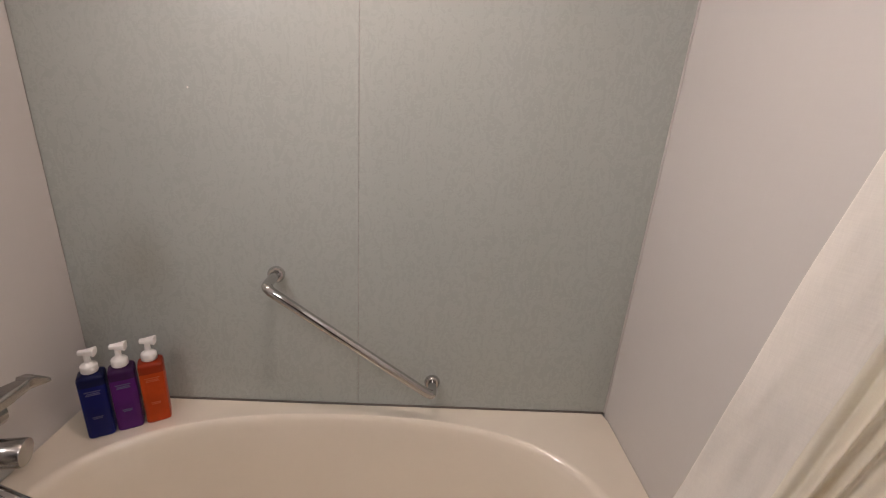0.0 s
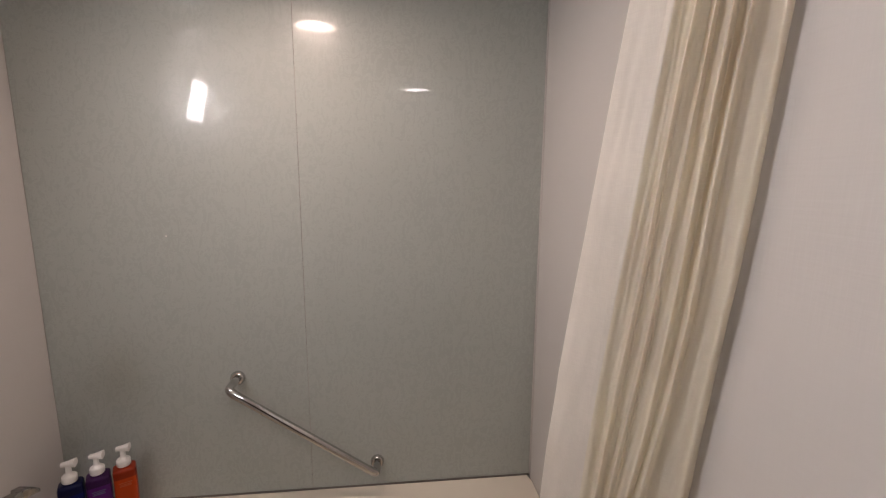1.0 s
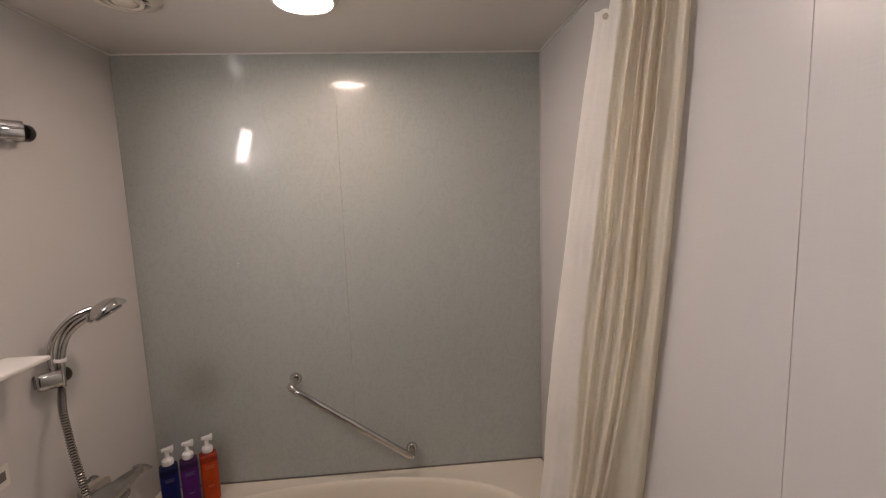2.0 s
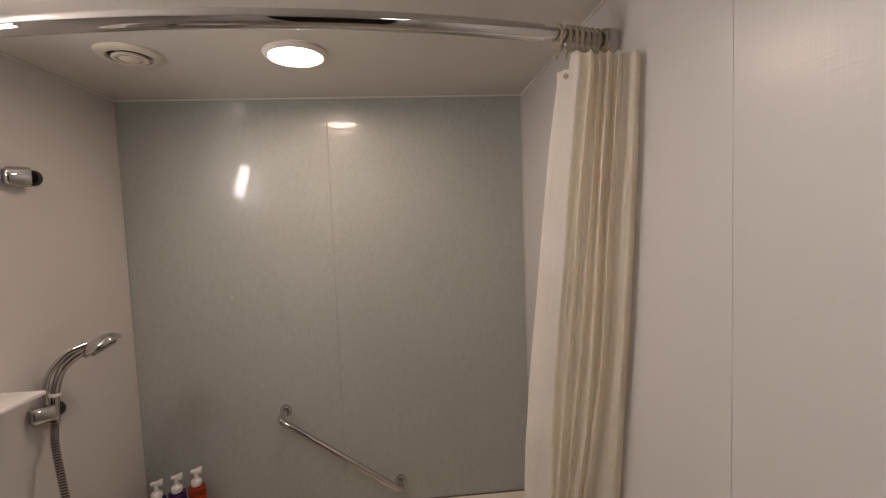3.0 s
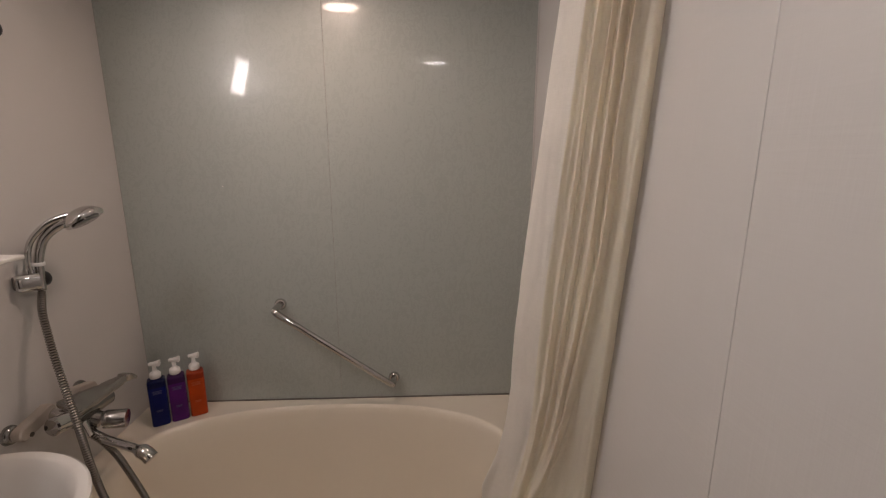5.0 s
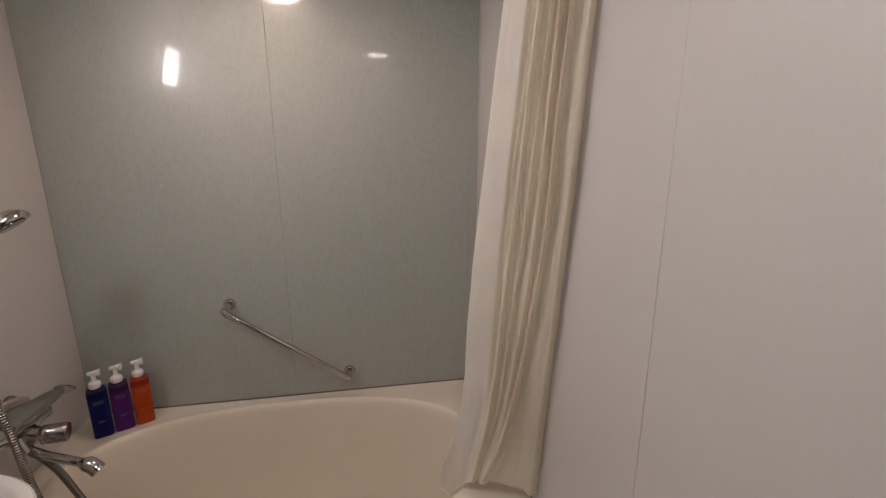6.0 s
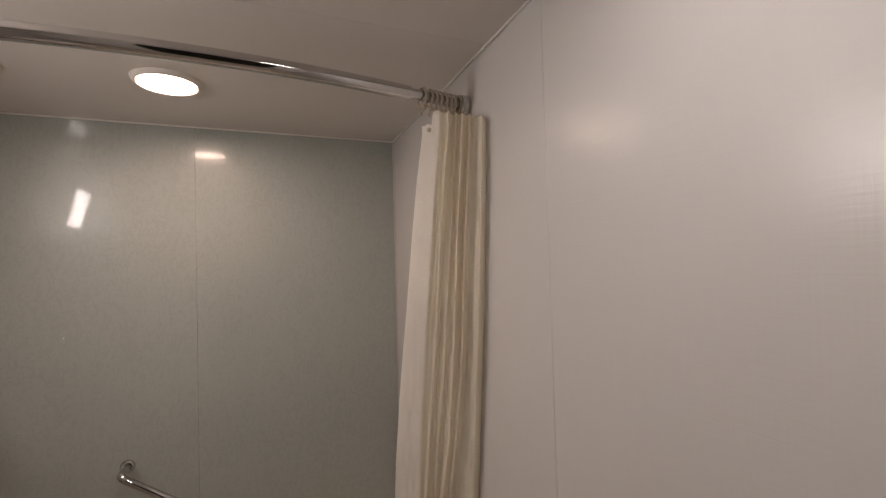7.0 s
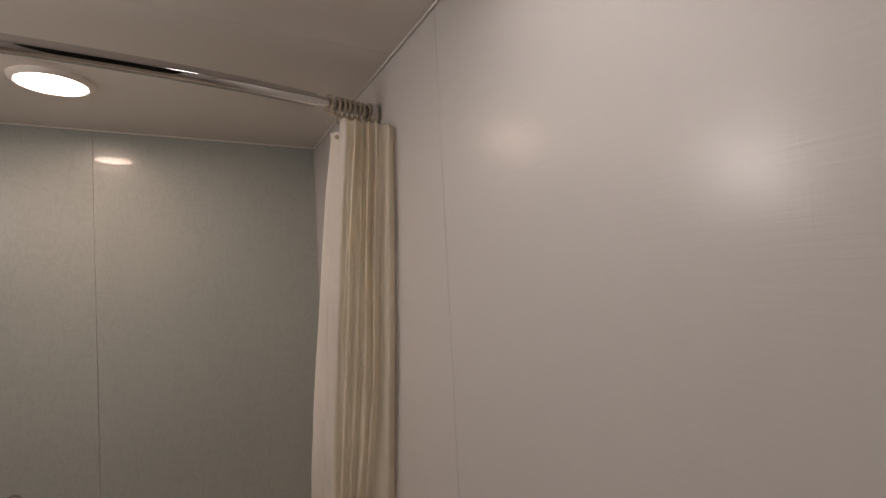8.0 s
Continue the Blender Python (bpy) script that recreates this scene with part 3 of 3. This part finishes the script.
downlight(0.697, -0.395, TUB_GLOW, "lit round downlight in the ceiling over the bathtub")
downlight(1.100, -1.45, ROOM_GLOW, "lit round downlight in the ceiling by the entrance")
wall_lamp = thing("wall_lamp", "lit lamp box tilted down on the wall above the shelf", "wall lamp", at=(0, -0.925, 1.858))
case_rings = []
for y in (-0.081, -0.078, 0.078, 0.081):
    k = 0.002 if abs(y) > 0.079 else 0.0
    case_rings.append([(0.0006, y, -0.092 + k), (0.040, y, -0.092 + k), (0.044 - k, y, -0.088), (0.090 - k, y, 0.086), (0.087, y, 0.092 - k), (0.0006, y, 0.092 - k)])
part("case", rings_mesh(case_rings), TRIM_WHITE, wall_lamp)
part("top_slot", box(0.012, 0.070, -0.060, 0.060, 0.0925, 0.0945, 0.0006), SLOT_GLOW, wall_lamp, "lit slot that throws light up the wall")
face = bmesh.new()
slant = [(0.0460, -0.084), (0.0905, 0.082)]
corners = [(x + dx, y, z - 0.3 * dx) for dx in (0.0, 0.005) for (x, z), ys in ((slant[0], (-0.0725, 0.0725)), (slant[1], (0.0725, -0.0725))) for y in ys]
quad = [face.verts.new(c) for c in corners]
for a, b, c, d in ((0, 1, 2, 3), (7, 6, 5, 4), (0, 4, 5, 1), (1, 5, 6, 2), (2, 6, 7, 3), (3, 7, 4, 0)):
    face.faces.new((quad[a], quad[b], quad[c], quad[d]))
part("diffuser", face, WALL_GLOW, wall_lamp, "lit frosted front panel", smooth=False)

vent = thing("ceiling_vent", "round off-white ceiling vent with concentric rings", "vent", at=(0.288, -0.394, ceil_z(0.288, -0.394) - 0.0005))
part("flange_ring", lathe([(0.050, 0), (0.050, -0.006), (0.053, -0.010), (0.066, -0.008), (0.076, -0.002), (0.077, 0)], 48), VENT_PLASTIC, vent)
part("throat", lathe([(0, -0.0005), (0.0505, -0.0005), (0.0505, -0.002), (0, -0.002)], 40), DARK_GAP, vent, "dark vent opening")
part("cone", lathe([(0.040, -0.008), (0.040, -0.012), (0.037, -0.014), (0.030, -0.013), (0.029, -0.009)], 40), VENT_PLASTIC, vent)
part("cone", lathe([(0.0, -0.008), (0.023, -0.009), (0.024, -0.013), (0.020, -0.0155), (0.0, -0.016)], 40), VENT_PLASTIC, vent)
for a in (0.4, 2.5, 4.6):
    b = part("rib", box(0.0, 0.052, -0.002, 0.002, -0.010, -0.004), VENT_PLASTIC, vent)
    b.rotation_euler = (0, 0, a)


# ---- curtain rod, rings and curtain ----
ROD_Z = 1.941


def rod_y(x):
    return -0.710 - 0.103 * (1 - ((x - 0.70) / 0.70) ** 2)


curtain_rod = thing("curtain_rod", "bowed polished chrome shower curtain rod between the walls", "curtain rod", at=(0.0, -0.72, ROD_Z))


def rod_line(x0, x1, n=40):
    return [Vector((x0 + (x1 - x0) * i / n, rod_y(x0 + (x1 - x0) * i / n) + 0.72, 0)) for i in range(n + 1)]


part("outer_tube", tube(rod_line(0.012, 1.235), 0.016, 24), CHROME, curtain_rod)
part("inner_tube", tube(rod_line(1.22, 1.392, 8), 0.0125, 24), CHROME, curtain_rod)
for x, s in ((0.001, 1), (W - 0.001, -1)):
    part("end_flange", lathe([(0, 0), (0.025, 0), (0.026, 0.003), (0.026, 0.024), (0.024, 0.028), (0.018, 0.029), (0.0155, 0.030), (0, 0.030)], 32, aim((x, rod_y(x) + 0.72, 0), (s, 0, 0))), CHROME, curtain_rod, "round chrome end flange")


def lerp_table(z, table):
    for (z0, v0), (z1, v1) in zip(table, table[1:]):
        if z0 >= z >= z1:
            return v0 + (v1 - v0) * (z0 - z) / (z0 - z1)
    return table[0][1] if z > table[0][0] else table[-1][1]


LEFT_X = ((1.86, 1.263), (1.75, 1.252), (1.65, 1.245), (1.50, 1.236), (1.35, 1.227), (1.20, 1.218), (1.05, 1.214), (0.90, 1.215), (0.80, 1.208), (0.70, 1.192), (0.58, 1.160))
LEFT_Y = ((1.86, -0.740), (0.58, -0.527))
RIGHT_Y = ((1.87, -0.820), (1.70, -0.808), (1.53, -0.790), (1.40, -0.777), (1.25, -0.756), (1.10, -0.737), (0.93, -0.716), (0.80, -0.697), (0.70, -0.687), (0.60, -0.672))
# folds: place across the width, how far it stands out, half-width
FOLDS = ((0.325, 0.005, 0.030), (0.450, 0.012, 0.020), (0.545, 0.010, 0.017), (0.660, 0.016, 0.025), (0.770, 0.016, 0.022), (0.948, 0.014, 0.040))
FLAP = 0.33


def curtain_point(u, z):
    """u runs from the free edge to the edge at the wall."""
    a = Vector((lerp_table(z, LEFT_X), lerp_table(z, LEFT_Y), z))
    b = Vector((1.393, lerp_table(z, RIGHT_Y), z))
    along = b - a
    out = Vector((along.y, -along.x, 0)).normalized()
    down = (1.87 - z) / 1.3
    flap = FLAP - 0.07 * (1 - down) + 0.02 * math.sin(4 * z)
    if u < flap:
        d = -0.022 + 0.028 * (u / flap) ** 0.8
    else:
        d = -0.003 + 0.009 * math.exp(-((u - flap) / 0.13) ** 1.6)
    for k, (place, high, half) in enumerate(FOLDS):
        wander = 0.012 * math.sin(2.6 * z + 1.7 * k) + 0.002 * math.sin(17 * z + 2.6 * k) + 0.012 * noise.noise(Vector((k * 2.7, z * 2.2, 4)))
        low = max(0.0, (1.30 - z) / 0.72)
        if place < 0.9:
            place -= (place - 0.34) * 0.72 * low ** 1.7
            half *= 1 + 0.4 * low
        half *= 1 + 0.22 * noise.noise(Vector((k * 3.3, z * 6.0, 6)))
        q = (u - place - wander * min(1.0, (1 - u) * 6)) / half
        d += 1.5 * high * (0.80 + 0.4 * noise.noise(Vector((k * 5.1, z * 1.9, 9)))) * math.exp(-abs(q) ** (2.6 if q > 0 else 2.1))
        d += 0.004 * math.exp(-((q - 2.0) / 0.5) ** 2) * math.sin(5 * z + k)
    if u > 0.988:
        d -= 0.006 * (u - 0.988) / 0.012
    low = max(0.0, (1.3 - z) / 0.75)
    p = a + along * u + out * d
    p += out * 0.012 * low * noise.noise(Vector((u * 7, z * 6, 1.5))) + along * 0.03 * low * (1 - u) * noise.noise(Vector((u * 5, z * 6, 8.5)))
    p += out * 0.0022 * noise.noise(Vector((u * 16, z * 12, 2.5)))
    p.x = min(p.x, W - 0.004)
    return p


def hem_z(u):
    """The free edge hangs into the tub's hollow; the rest ends just over the rim."""
    return 0.500 + 0.100 * min(1.0, max(0.0, (u - 0.12) / 0.25))


shower_curtain = thing("shower_curtain", "cream fabric shower curtain drawn aside in narrow folds", "curtain", at=(1.32, -0.77, 0.57))
org = Vector(shower_curtain.location)
NU, NZ = 340, 130
grid = []
for j in range(NZ + 1):
    row = []
    for i in range(NU + 1):
        u = i / NU
        top = 1.909 - 0.030 * u - 0.030 * min(1.0, max(0.0, (0.205 - u) / 0.03)) - 0.0015 * math.sin(40 * u)
        row.append(curtain_point(u, top + (hem_z(u) - top) * j / NZ) - org)
    grid.append(row)


def cloth_strip(i0, i1):
    """The columns i0 to i1 of the curtain as one sheet."""
    strip = bmesh.new()
    net = [[strip.verts.new(p) for p in row[i0:i1 + 1]] for row in grid]
    for r0, r1 in zip(net, net[1:]):
        for k in range(i1 - i0):
            strip.faces.new((r0[k], r0[k + 1], r1[k + 1], r1[k]))
    return strip


TURN = int(0.315 * NU)
lining = part("lining", cloth_strip(0, TURN), LINING_CLOTH, shower_curtain, "white turned-back lining edge")
sheet = part("cloth", cloth_strip(TURN, NU), CURTAIN_CLOTH, shower_curtain)
for piece in (lining, sheet):
    sol = piece.modifiers.new("thickness", "SOLIDIFY")
    sol.thickness = 0.0014
hem = [curtain_point(i / 200, hem_z(i / 200) + 0.003) - org for i in range(201)]
part("hem", tube(hem, 0.0032, 8), CURTAIN_CLOTH, shower_curtain, "thick rolled hem")
eye_at = curtain_point(0.14, 1.862) - org + Vector((-0.0012, -0.0016, 0))
part("eyelet", lathe([(0.0028, -0.0012), (0.0052, -0.0012), (0.0052, 0.0012), (0.0028, 0.0012)], 20, aim(eye_at, (-0.6, -0.8, 0))), RING_PLASTIC, shower_curtain, "small metal eyelet")


def curtain_ring(x, lean):
    t = thing("curtain_ring", "beige plastic curtain ring on the rod", "curtain ring", "curtain rings on the rod", at=(x, rod_y(x), ROD_Z))
    loop = [Vector((0, 0.0185 * math.cos(a), 0.0205 * math.sin(a) - 0.003)) for a in (2 * math.pi * i / 32 for i in range(33))]
    part("loop", tube(loop, 0.0026, 10), RING_PLASTIC, t)
    hook = spline([(0, -0.002, -0.024), (0.001, -0.006, -0.027), (0, -0.004, -0.031), (0, 0.003, -0.035), (0, 0.006, -0.039), (0, 0.002, -0.044)], 6)
    part("hook", tube(hook, 0.0021, 8), RING_PLASTIC, t)
    part("bead", lathe([(0, -0.005), (0.004, -0.004), (0.0055, 0), (0.004, 0.004), (0, 0.005)], 14, pose(0.001, -0.007, -0.028)), RING_PLASTIC, t)
    t.rotation_euler = (0, 0, lean)
    return t


for i in range(8):
    curtain_ring(1.268 + i * 0.0132 + (0.007 if i else 0.0) + 0.0006 * math.sin(3 * i), radians((14, 6, 9, 5, 10, 7, 4, 8)[i]))
